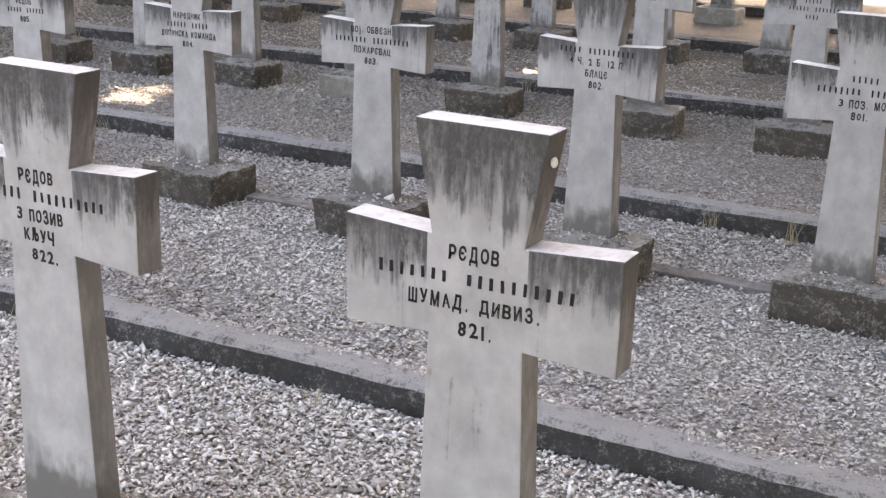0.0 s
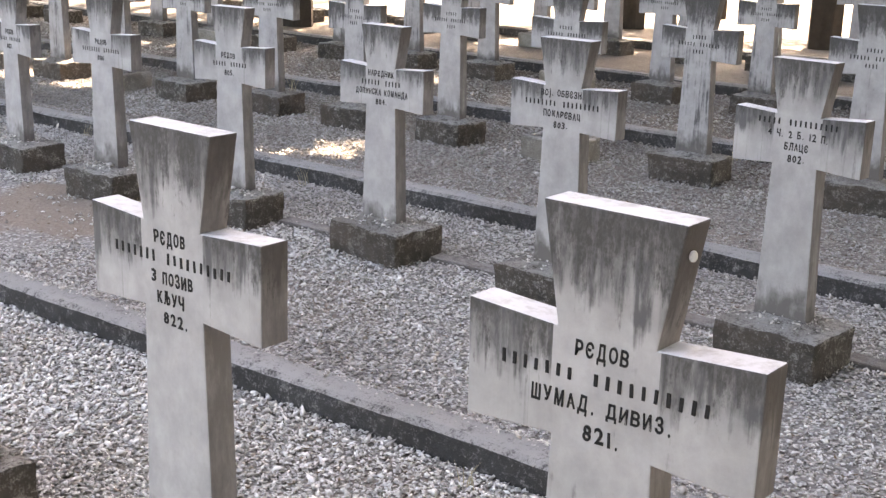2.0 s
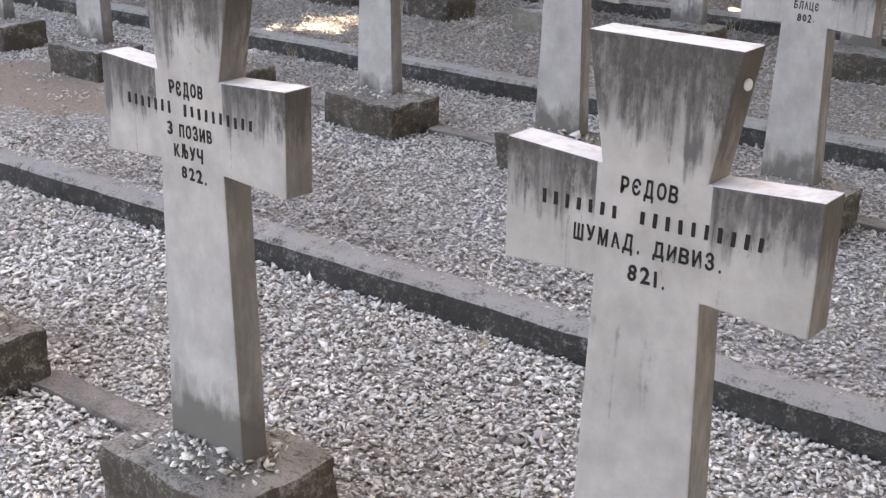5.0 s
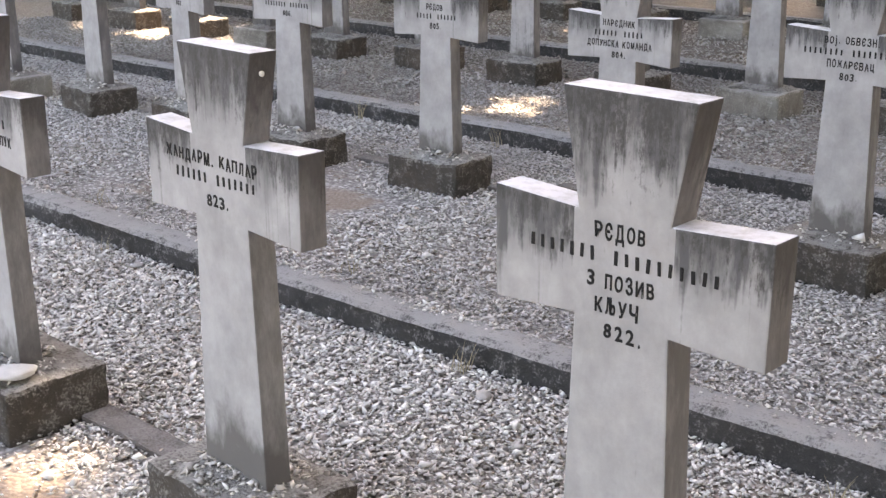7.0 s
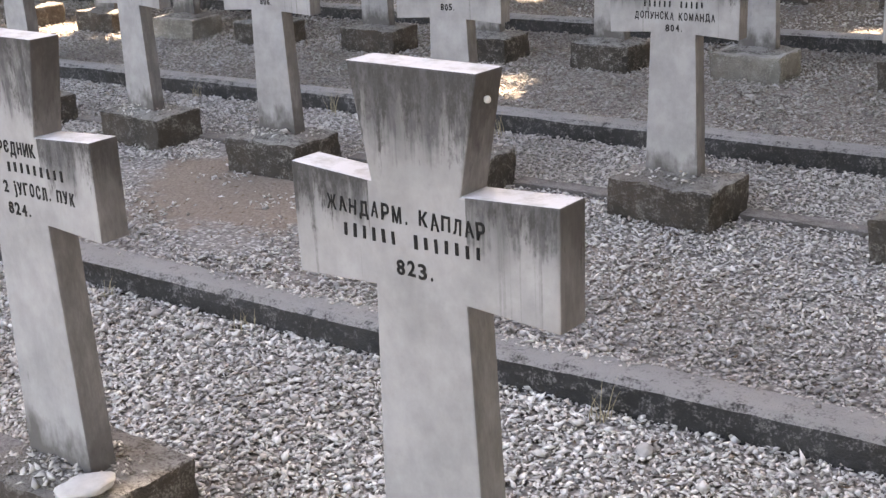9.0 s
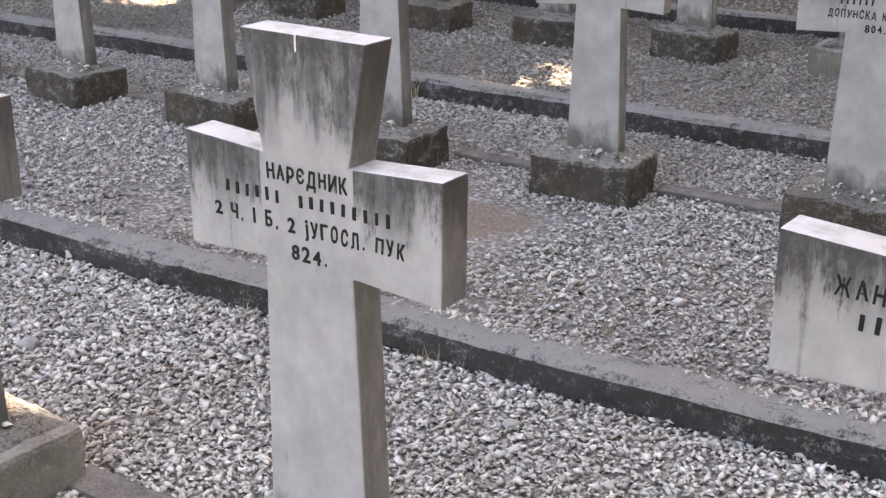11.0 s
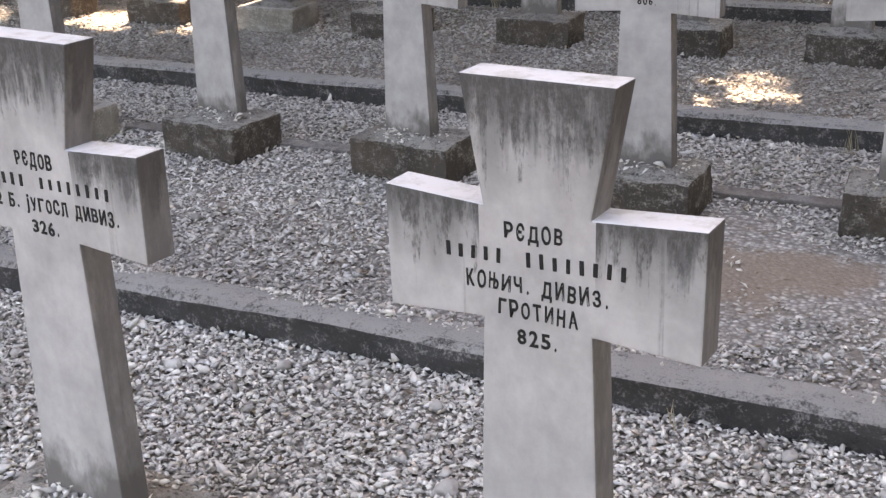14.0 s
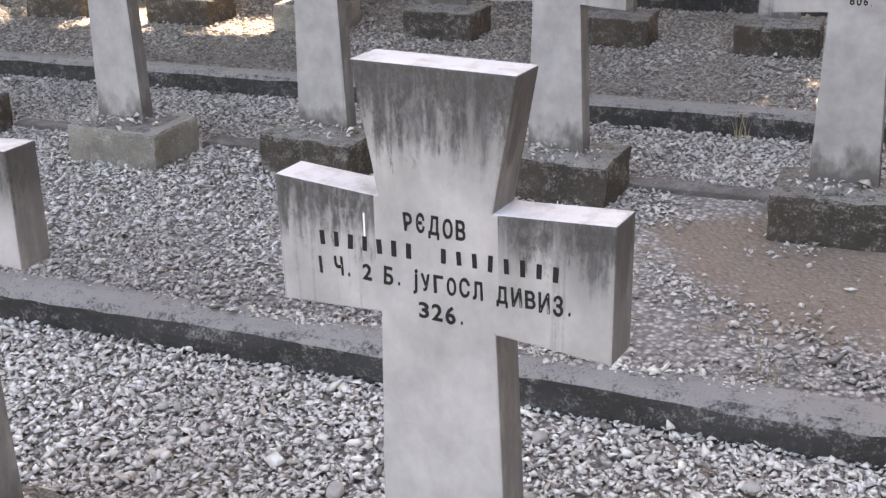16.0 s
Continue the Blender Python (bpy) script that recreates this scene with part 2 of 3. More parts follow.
def plain(name, colour, rough=0.8, grain=60, spread=0.35):
    n = Nodes(name, rough)
    f = n.noise(n.spot(), grain, 4, 0.65)
    return n.done(n.mix(f, tuple(c * (1 - spread) for c in colour), tuple(c * (1 + spread) for c in colour)), f, 0.3, 0.004)


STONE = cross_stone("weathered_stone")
# Rear rows: heavier stains, partly painting in the tree shade over them.
REAR_STONE = cross_stone("stained_shaded_stone", 0.12)
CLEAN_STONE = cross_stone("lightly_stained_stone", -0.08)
PLINTH = rough_concrete("blackened_plinth", (0.052, 0.046, 0.041), (0.42, 0.41, 0.385), 0.60)
KERB = rough_concrete("weathered_kerb", (0.046, 0.0455, 0.046), (0.42, 0.415, 0.41), 0.615, (0.09, 0.09, 0.085), 0.25, 0.12)
STRIP = rough_concrete("dusty_concrete", (0.13, 0.12, 0.115), (0.33, 0.32, 0.31), 0.64)
GROUND = ground_stuff()
CHIPS = chip_stuff("marble_chips", 0.0, (0.36, 0.33, 0.30))
DUSTY_CHIPS = chip_stuff("dusty_marble_chips", 0.42, (0.20, 0.175, 0.155))
DULL_CHIPS = chip_stuff("earthy_marble_chips", 0.13, (0.30, 0.268, 0.24))
PALE = rough_concrete("pale_plinth", (0.20, 0.19, 0.17), (0.52, 0.50, 0.47), 0.56, (0.16, 0.14, 0.11))
BARK = plain("dark_bark", (0.045, 0.038, 0.032), 0.95, 12, 0.5)
LEAF = plain("dark_leaves", (0.05, 0.08, 0.03), 0.6, 3, 0.4)
WHITE = plain("white_crust", (0.75, 0.75, 0.73), 0.8, 90, 0.1)
PALESTONE = plain("pale_flat_stone", (0.50, 0.49, 0.47), 0.85, 40, 0.25)
PEBBLE = plain("grey_stone", (0.36, 0.345, 0.33), 0.85, 50, 0.3)
STRAW = plain("dry_stalk", (0.42, 0.36, 0.24), 0.8, 30, 0.3)
PAINT = plain("black_lettering", (0.013, 0.0125, 0.013), 0.85, 200, 0.5)


# ---- building helpers ----
def part(name, bm, material, parent=None, label=""):
    """Link a bmesh as one mesh object."""
    me = bpy.data.meshes.new(name)
    bm.to_mesh(me)
    bm.free()
    me.materials.append(material)
    ob = new(name, me)
    if parent is not None:
        ob.parent = parent
    return tagged(ob, label)


def prism(profile, y0, y1):
    """A closed outline in x, z pushed from y0 to y1."""
    bm = bmesh.new()
    a = [bm.verts.new((x, y0, z)) for x, z in profile]
    b = [bm.verts.new((x, y1, z)) for x, z in profile]
    bm.faces.new(a)
    bm.faces.new(b[::-1])
    for i in range(len(a)):
        j = (i + 1) % len(a)
        bm.faces.new((a[j], a[i], b[i], b[j]))
    bmesh.ops.recalc_face_normals(bm, faces=bm.faces)
    return bm


def block(x0, x1, y0, y1, z0, z1, bevel=0.0, cuts=0, jitter=0.0, seed=0):
    """A box with worn edges; cuts and jitter make it uneven."""
    bm = bmesh.new()
    bmesh.ops.create_cube(bm, size=1.0, matrix=Matrix.LocRotScale(((x0 + x1) / 2, (y0 + y1) / 2, (z0 + z1) / 2), None, (x1 - x0, y1 - y0, z1 - z0)))
    if bevel:
        bmesh.ops.bevel(bm, geom=bm.edges[:], offset=bevel, segments=2, affect="EDGES", profile=0.6)
    if cuts:
        bmesh.ops.subdivide_edges(bm, edges=[e for e in bm.edges if e.calc_length() > 0.08], cuts=cuts, use_grid_fill=True)
    if jitter:
        for v in bm.verts:
            p = v.co * 14 + Vector((seed * 7.3, seed * 3.1, 0))
            v.co += Vector((noise.noise(p), noise.noise(p + Vector((9, 0, 0))), noise.noise(p + Vector((0, 9, 0))))) * jitter
            v.co += Vector((noise.noise(p * 3.1), noise.noise(p * 3.1 + Vector((9, 0, 0))), noise.noise(p * 3.1 + Vector((0, 9, 0))))) * jitter * 0.4
    return bm


def shade_smooth_by(ob, smooth=True):
    for f in ob.data.polygons:
        f.use_smooth = smooth


# ---- ground ----
bm = bmesh.new()
xs = [-400, -60, -30] + [-16 + i * 0.5 for i in range(44)] + [20, 60, 400]
ys = [-400, -60, -20] + [-4 + i * 0.5 for i in range(50)] + [40, 80, 400]
grid = [[bm.verts.new((x, y, 0.006 * noise.noise(Vector((x, y, 0)) * 0.8) - 0.006 if abs(x) < 30 and abs(y) < 30 else -0.006)) for x in xs] for y in ys]
for j in range(len(ys) - 1):
    for i in range(len(xs) - 1):
        bm.faces.new((grid[j][i], grid[j][i + 1], grid[j + 1][i + 1], grid[j + 1][i]))
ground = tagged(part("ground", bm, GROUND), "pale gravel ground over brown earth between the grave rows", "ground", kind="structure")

KERB_Y = (1.06, 3.42, 5.86, 8.35, 10.85)
for i, kerb_y in enumerate(KERB_Y):
    bm = bmesh.new()
    x0, x1, step = (-9.5, 3.0, 0.06) if i < 1 else (-14 - 2 * i, 4, 0.12)
    count = int((x1 - x0) / step)
    rings = []
    for k in range(count + 1):
        x = x0 + k * step
        y = kerb_y + (0.045 * min(max((x + 3) / 2, 0), 1) if i == 0 else 0)
        w = lambda s, a: a * noise.noise(Vector((x * 2.1, s * 5.0 + i * 17, 0))) + a * 0.7 * noise.noise(Vector((x * 13, s * 9.0 + i * 11, 3)))
        ring = [(y + w(1, .009), -0.05), (y + w(2, .010), 0.045), (y + w(3, .009), 0.076 + w(4, .009)), (y + 0.020 + w(9, .007), 0.091 + w(5, .008)), (y + 0.07, 0.095 + w(6, .006)),
                (y + 0.115, 0.092 + w(7, .004)), (y + 0.13 + w(8, .004), 0.08), (y + 0.13, -0.05)]
        rings.append([bm.verts.new((x, a, b)) for a, b in ring])
    for a, b in zip(rings, rings[1:]):
        for j in range(len(a) - 1):
            bm.faces.new((a[j], a[j + 1], b[j + 1], b[j]))
    bmesh.ops.recalc_face_normals(bm, faces=bm.faces)
    tagged(part("kerb", bm, KERB), "long weathered grey concrete kerb edging the gravel bed", "kerb", "kerbs between grave rows", "structure")


# ---- crosses ----
def cross_body_mesh(material):
    f = 0.010
    right = [(W_FOOT + 0.004, -0.12), (W_NECK, Z_LOW + f), (W_ARM, Z_LOW), (W_ARM + 0.002, Z_ARM), (W_NECK - 0.003, Z_ARM - f), (W_HEAD, Z_TOP)]
    outline = right + [(-x, z) for x, z in right[::-1]]
    bm = prism(outline, 0.0, THICK)
    bmesh.ops.bevel(bm, geom=[e for e in bm.edges], offset=0.0035, segments=2, affect="EDGES", profile=0.55)
    me = bpy.data.meshes.new("cross_body")
    bm.to_mesh(me)
    bm.free()
    me.materials.append(material)
    return me


BODY, CLEAN_BODY, REAR_BODY = cross_body_mesh(STONE), cross_body_mesh(CLEAN_STONE), cross_body_mesh(REAR_STONE)
GLYPHS = {}


def glyph(ch):
    """One painted capital as a flat mesh, one unit high and wide, centred."""
    if ch not in GLYPHS:
        cu = bpy.data.curves.new("letter", "FONT")
        cu.body, cu.size, cu.extrude, cu.offset = ch, 1.0, 0.02, 0.022
        cu.resolution_u = 3
        ob = bpy.data.objects.new("letter", cu)
        scene.collection.objects.link(ob)
        me = bpy.data.meshes.new_from_object(ob.evaluated_get(bpy.context.evaluated_depsgraph_get()))
        bpy.data.objects.remove(ob)
        co = np.array([v.co[:] for v in me.vertices])
        lo, hi = co.min(0), co.max(0)
        co[:, 0] = (co[:, 0] - (lo[0] + hi[0]) / 2) / max(hi[0] - lo[0], 0.3)
        co[:, 1] = co[:, 1] / 0.73 - 0.5
        co[:, 2] = (co[:, 2] - lo[2]) / (hi[2] - lo[2]) - 0.5
        me.vertices.foreach_set("co", co.ravel())
        me.materials.clear()
        me.materials.append(PAINT)
        GLYPHS[ch] = me
    return GLYPHS[ch]


PER, CAP, PITCH = 0.0195, 0.025, 0.0405
BROAD, SLIM = "МШЖЊЉД", "1.ј"


def bar_mesh():
    bm = bmesh.new()
    bmesh.ops.create_cube(bm, size=1.0)
    bmesh.ops.bevel(bm, geom=bm.edges[:], offset=0.03, segments=1, affect="EDGES")
    me = bpy.data.meshes.new("bar")
    bm.to_mesh(me)
    bm.free()
    me.materials.append(PAINT)
    return me


BAR = bar_mesh()


def word_bars(thing, x0, step, count, z, tip, near):
    """A word that is not spelt out: an upright bar for each letter, or one bar where it stays far off."""
    for k in range(count if near else 1):
        x = x0 + (k + 0.5) * step if near else x0 + count * step / 2
        size = (step * random.uniform(0.26, 0.33), 0.0018, CAP * random.uniform(0.76, 0.92)) if near else (count * step * 0.9, 0.0018, CAP * 0.42)
        ob = new("letter_bar" if near else "word_bar", BAR)
        ob.parent = thing
        ob.matrix_basis = Matrix.LocRotScale((x, -0.0005, z + x * tip + (random.uniform(-.001, .001))), Euler((0, random.uniform(-.06, .06) if near else -tip, 0)), size)
        tagged(ob, "plain black painted bar")


def spell(thing, text, x0, step, z, tip):
    """Painted capitals, each a mesh of its own."""
    at = 0.0
    for c in text:
        w = letter_steps(c)
        if c != " ":
            ob = new("letter", glyph(c))
            ob.parent = thing
            x = x0 + (at + w / 2) * step
            width = 0.25 if c == "." else 0.42 if c in "1ј" else 0.72 * w
            ob.matrix_basis = Matrix.LocRotScale((x, -0.0006, z + x * tip + random.uniform(-.0014, .0014)), Euler((radians(90), random.uniform(-.07, .07), 0)),
                                                 (step * width * random.uniform(.9, 1.08), CAP * random.uniform(.92, 1.08), 0.0016))
        at += w


def letter_steps(c):
    return 1.15 if c in BROAD else 0.62 if c in SLIM else 0.75 if c == " " else 1.0


def inscribe(thing, lines, z_arm, wide, near):
    """Lines of lettering on the front. A line is a text or a tuple of word lengths, and may bring its left end, right end and drop below the arm's top."""
    drop = 0.054 if len(lines) == 3 else 0.036
    for line in lines:
        tip = random.uniform(-0.012, 0.012)
        x0 = None
        if isinstance(line, list):
            line, x0, x1, drop = line
            tip = random.uniform(0.004, 0.022)
        total = sum(letter_steps(c) for c in line) if isinstance(line, str) else sum(line) + 1.3 * (len(line) - 1)
        if x0 is None:
            x0 = (random.uniform(-0.3, 0.3) - total / 2) * PER * wide
            x1 = x0 + total * PER * wide
        step = (x1 - x0) / total
        if isinstance(line, str):
            spell(thing, line, x0, step, z_arm - drop, tip)
        else:
            for k in line:
                word_bars(thing, x0, step, k, z_arm - drop, tip, near)
                x0 += (k + 1.3) * step
        drop += PITCH


def plinth_mesh(seed, wx, wy, top, skin=None):
    bm = block(-wx, wx, -wy, wy, -0.04, top, 0.014, 8, 0.009, seed)
    me = bpy.data.meshes.new("plinth")
    bm.to_mesh(me)
    bm.free()
    me.materials.append(skin or PLINTH)
    return me


PLINTHS = [plinth_mesh(s, 0.195 + 0.008 * (s % 3), 0.14 + 0.01 * (s % 2), 0.145) for s in range(6)]
PALE_PLINTHS = [plinth_mesh(s + 6, 0.20, 0.145, 0.14, PALE) for s in range(2)]


def bed_mesh(seed):
    """The uneven mortar heaped round the foot of the shaft."""
    bm = bmesh.new()
    bmesh.ops.create_grid(bm, x_segments=14, y_segments=10, size=0.5)
    for v in bm.verts:
        x, y = v.co.x * 0.34, v.co.y * 0.24
        edge = max(abs(v.co.x), abs(v.co.y)) * 2
        h = (1 - edge ** 2) * 0.028 + 0.008 * noise.noise(Vector((x * 25, y * 25, seed * 5)))
        v.co = Vector((x, y, h - 0.006))
    me = bpy.data.meshes.new("mortar_bed")
    bm.to_mesh(me)
    bm.free()
    me.materials.append(PLINTH)
    for f in me.polygons:
        f.use_smooth = True
    return me


BEDS = [bed_mesh(s) for s in range(4)]


def grave_cross(x, y, foot, yaw, wide, tall, lines, label, group, k, pale=False):
    thing = new("grave_cross")
    thing.matrix_basis = pose(x, y, 0, 0, 0, yaw)
    body = new("cross_body", BODY if y < 1 else CLEAN_BODY if y < 4 else REAR_BODY)
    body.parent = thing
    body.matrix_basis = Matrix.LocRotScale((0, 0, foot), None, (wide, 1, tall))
    p = new("plinth", PALE_PLINTHS[k % 2] if pale else PLINTHS[k % 6])
    p.parent = thing
    p.matrix_basis = pose(random.uniform(-.015, .015), THICK / 2 + random.uniform(-.02, .02), 0, 0, 0, random.uniform(-3, 3) + (180 if k % 2 else 0))
    tagged(p, "low pale concrete plinth, worn and dusty" if pale else "low blackened concrete plinth with lichen spots")
    b = new("mortar_bed", BEDS[k % 4])
    b.parent = thing
    b.matrix_basis = pose(0, THICK / 2, 0.146, 0, 0, 180 * (k % 2))
    inscribe(thing, lines, foot + Z_ARM * tall, wide, y < 8)
    return tagged(thing, label, "grave cross", group)


FRONT = (
    (0.004, 0.017, 0.239, -0.4, 1.024, 1.033, (["РЄДОВ", -.055, .044, .036], [(7, 10), -.195, .184, .081], ["ШУМАД. ДИВИЗ.", -.132, .122, .123], ["821.", -.034, .036, .169])),
    (-0.950, -0.018, 0.256, -1.3, 1.018, 1.015, (["РЄДОВ", -.055, .044, .037], [(7, 10), -.185, .177, .078], ["3 ПОЗИВ", -.067, .064, .118], ["КЉУЧ", -.051, .036, .159], ["822.", -.033, .045, .200])),
    (-1.939, -0.012, 0.240, -3.6, 1.050, 1.000, (["ЖАНДАРМ. КАПЛАР", -.190, .135, .057], [(6, 7), -.160, .128, .096], ["823.", -.048, .032, .142])),
    (-2.942, -0.003, 0.203, -2.9, 1.030, 1.026, (["НАРЄДНИК", -.082, .086, .039], [(6, 9), -.178, .171, .079], ["2 Ч. 1 Б. 2 јУГОСЛ. ПУК", -.201, .194, .121], ["824.", -.037, .043, .166])),
    (-3.919, -0.004, 0.198, -4.6, 1.003, 1.017, (["РЄДОВ", -.053, .045, .042], [(5, 8), -.155, .145, .083], ["КОЊИЧ. ДИВИЗ.", -.118, .116, .124], ["ГРОТИНА", -.065, .068, .163], ["825.", -.034, .037, .206])),
    (-4.872, 0.019, 0.218, -6.8, 1.015, 0.987, (["РЄДОВ", -.050, .049, .039], [(7, 8), -.192, .187, .080], ["1 Ч. 2 Б. јУГОСЛ ДИВИЗ.", -.192, .201, .121], ["326.", -.030, .044, .164])),
    (-5.81, 0.02, 0.215, -4.0, 1.01, 1.0, ((5,), (6, 8), (7, 6), (4,))),
    (-6.80, 0.02, 0.215, -4.0, 1.01, 1.0, ((5,), (6, 8), (4,))),
)
SECOND = (
    (0.12, 2.54, 0.207, -2.0, 0.97, 0.99, ((5,), (8, 7), "3 ПОЗ. МО", "801.")),
    (-0.820, 2.536, 0.207, -4.5, 0.957, 0.998, ((5, 10), "4 Ч. 2 Б. 12 П.", "БЛАЦЄ", "802.")),
    (-1.772, 2.537, 0.221, -1.0, 0.983, 0.967, ("ВОј. ОБВЄЗН.", (8, 9), "ПОЖАРЄВАЦ", "803.")),
    (-2.760, 2.599, 0.189, -1.8, 0.993, 0.970, ("НАРЄДНИК", (6, 5), "ДОПУНСКА КОМАНДА", "804.")),
    (-3.688, 2.555, 0.194, 1.9, 0.963, 0.982, ("РЄДОВ", (5, 6), "805.")),
    (-4.548, 2.458, 0.218, -0.5, 0.985, 0.94, ("РЄДОВ", (8, 7), "806.")),
    (-5.492, 2.536, 0.196, -5.9, 0.96, 0.93, ("РЄДОВ", (6, 7), "807.")),
    (-6.384, 2.563, 0.178, -4.6, 0.995, 1.0, ("РЄДОВ", (6, 7), "808.")),
    (-7.179, 2.441, 0.182, -2.4, 0.991, 1.0, ("РЄДОВ", (6, 7), "809.")),
    (-8.10, 2.50, 0.20, -2.0, 0.98, 1.0, ((5,), (6, 7), (4,))),
    (-9.00, 2.52, 0.20, -3.0, 0.98, 1.0, ((5,), (6, 7), (4,))),
)
front = [grave_cross(*row, "pale stone grave cross with rain-streaked head and black lettering", "crosses of the front row", k, k == 4) for k, row in enumerate(FRONT)]
for k, row in enumerate(SECOND):
    grave_cross(*row, "pale stone grave cross with grey-stained arms and black lettering", "crosses of the second row", k + 2, k == 8)
THIRD_X = (1.15, 0.25, -0.65, -1.54, -2.54, -3.42, -4.29, -5.11, -5.93, -6.82, -7.60, -8.44, -9.30, -10.2)
ROWS = ((5.07, THIRD_X), (7.62, [1.2 - 0.905 * k for k in range(17)]), (10.15, [0.95 - 0.905 * k for k in range(19)]))
for r, (y, places) in enumerate(ROWS):
    for k, x in enumerate(places):
        back = y - 0.04 * max(-2 - x, 0) if r == 0 else y + random.uniform(-.04, .04)
        grave_cross(x + (0 if r == 0 else random.uniform(-.04, .04)), max(back, y - 0.22), random.uniform(.18, .22), random.uniform(-5, 2), random.uniform(.95, 1.03), random.uniform(.97, 1.02),
                    ((5,), (6, 7), (4,)) if r < 2 else (), "grey shaded stone grave cross with faded lettering", "crosses of the rows behind", k + r, (k * 7 + r) % 5 == 0)

# crusts and drips on single crosses
for thing, (x, y, z), size in ((front[0], (0.118, 0.028, 1.07), 0.009), (front[2], (0.122, 0.030, 1.05), 0.006)):
    bm = bmesh.new()
    bmesh.ops.create_icosphere(bm, subdivisions=2, radius=1.0, matrix=Matrix.LocRotScale((x, y, z), None, (0.006, size * 0.9, size)))
    part("crust_spot", bm, WHITE, thing, "small white crust spot")
part("drip", block(-0.011, -0.008, -0.001, 0.002, 1.052, 1.078, 0.0008), WHITE, front[3], "thin white drip")
part("drip", block(-0.1115, -0.1088, -0.001, 0.002, 0.812, 0.848, 0.0008), WHITE, front[5], "thin white scratch")

# ---- foundation strips that join the plinths of a row ----
for y, x0, x1, feet in ((0.10, -7.3, 0.6, [r[0] for r in FRONT]), (2.68, -9.6, 0.9, [r[0] for r in SECOND])):
    gaps = sorted(feet)
    for a, b in zip(gaps, gaps[1:]):
        bm = block(a + 0.19, b - 0.19, y, y + 0.09, -0.03, 0.016, 0.008, 6, 0.006, a)
        tagged(part("foundation_strip", bm, STRIP), "narrow dusty concrete strip between two grave plinths", "concrete strip", "strips between plinths", "structure")


# ---- loose stones ----
def loose_stone(x, y, z, size, flat, seed, material, label):
    bm = bmesh.new()
    bmesh.ops.create_icosphere(bm, subdivisions=3, radius=1.0)
    for v in bm.verts:
        v.co *= 1 + 0.35 * noise.noise(v.co * 1.3 + Vector((seed * 3.7, 0, 0))) + 0.08 * noise.noise(v.co * 4 + Vector((0, seed, 0)))
        v.co = Vector((v.co.x * size, v.co.y * size * 0.75, v.co.z * size * flat))
    ob = part("stone", bm, material)
    shade_smooth_by(ob)
    ob.matrix_basis = pose(x, y, z, 0, 0, seed * 67)
    return tagged(ob, label, "stone", "loose stones")


loose_stone(-2.80, -0.05, 0.168, 0.062, 0.22, 1, PALESTONE, "flat pale stone lying on a dark plinth")
for k, (x, y, r) in enumerate(((-3.05, 0.86, .022), (-5.02, 0.93, .024), (-4.55, 0.88, .02), (-4.36, 0.55, .03), (-5.35, 0.58, .026), (-5.1, 0.42, .024), (-3.72, 0.97, .022), (-2.02, 0.92, .028), (-3.5, 0.9, .02), (-1.5, 0.6, .018), (-5.75, 0.72, .02), (-0.6, 0.7, .02))):
    loose_stone(x, y, r * 0.35, r, 0.6, k + 3, PEBBLE, "smooth grey stone lying on the gravel")


# ---- dry weeds ----
def weed(bm, x, y, tall, blades, seed):
    rnd = random.Random(seed)
    for _ in range(blades):
        turn, lean, h = rnd.uniform(0, 6.28), rnd.uniform(0.1, 0.6), tall * rnd.uniform(0.4, 1)
        px, py = rnd.uniform(-.03, .03), rnd.uniform(-.03, .03)
        last = None
        for i in range(5):
            f = i / 4
            c = Vector((x + px + math.cos(turn) * lean * h * f * f, y + py + math.sin(turn) * lean * h * f * f, h * f - 0.004))
            w = 0.0018 * (1 - 0.8 * f)
            ring = [bm.verts.new(c + Vector((math.cos(q), math.sin(q), 0)) * w) for q in (0, 2.1, 4.2)]
            if last:
                for q in range(3):
                    bm.faces.new((last[q], last[(q + 1) % 3], ring[(q + 1) % 3], ring[q]))
            last = ring


weeds = bmesh.new()
for k, (x, y, h, n) in enumerate(((-2.2, 1.02, .10, 9), (-1.0, 1.03, .08, 7), (-3.4, 1.03, .09, 8), (-0.25, 3.36, .16, 14), (-0.6, 3.38, .14, 12), (-1.1, 3.38, .12, 9), (-4.0, 3.37, .12, 8), (-5.0, 3.38, .13, 10),
                                   (-8.6, 4.9, .42, 6), (-6.0, 3.38, .12, 8), (-4.6, 1.4, .09, 10), (-3.1, 1.45, .07, 8), (-2.6, 5.8, .15, 9), (-6.6, 5.8, .16, 9), (-4.0, 1.02, .07, 6))):
    weed(weeds, x, y, h, n, k)
tagged(part("dry_weeds", weeds, STRAW), "thin dry weed stalks growing beside the kerbs", "weeds", kind="stuff")

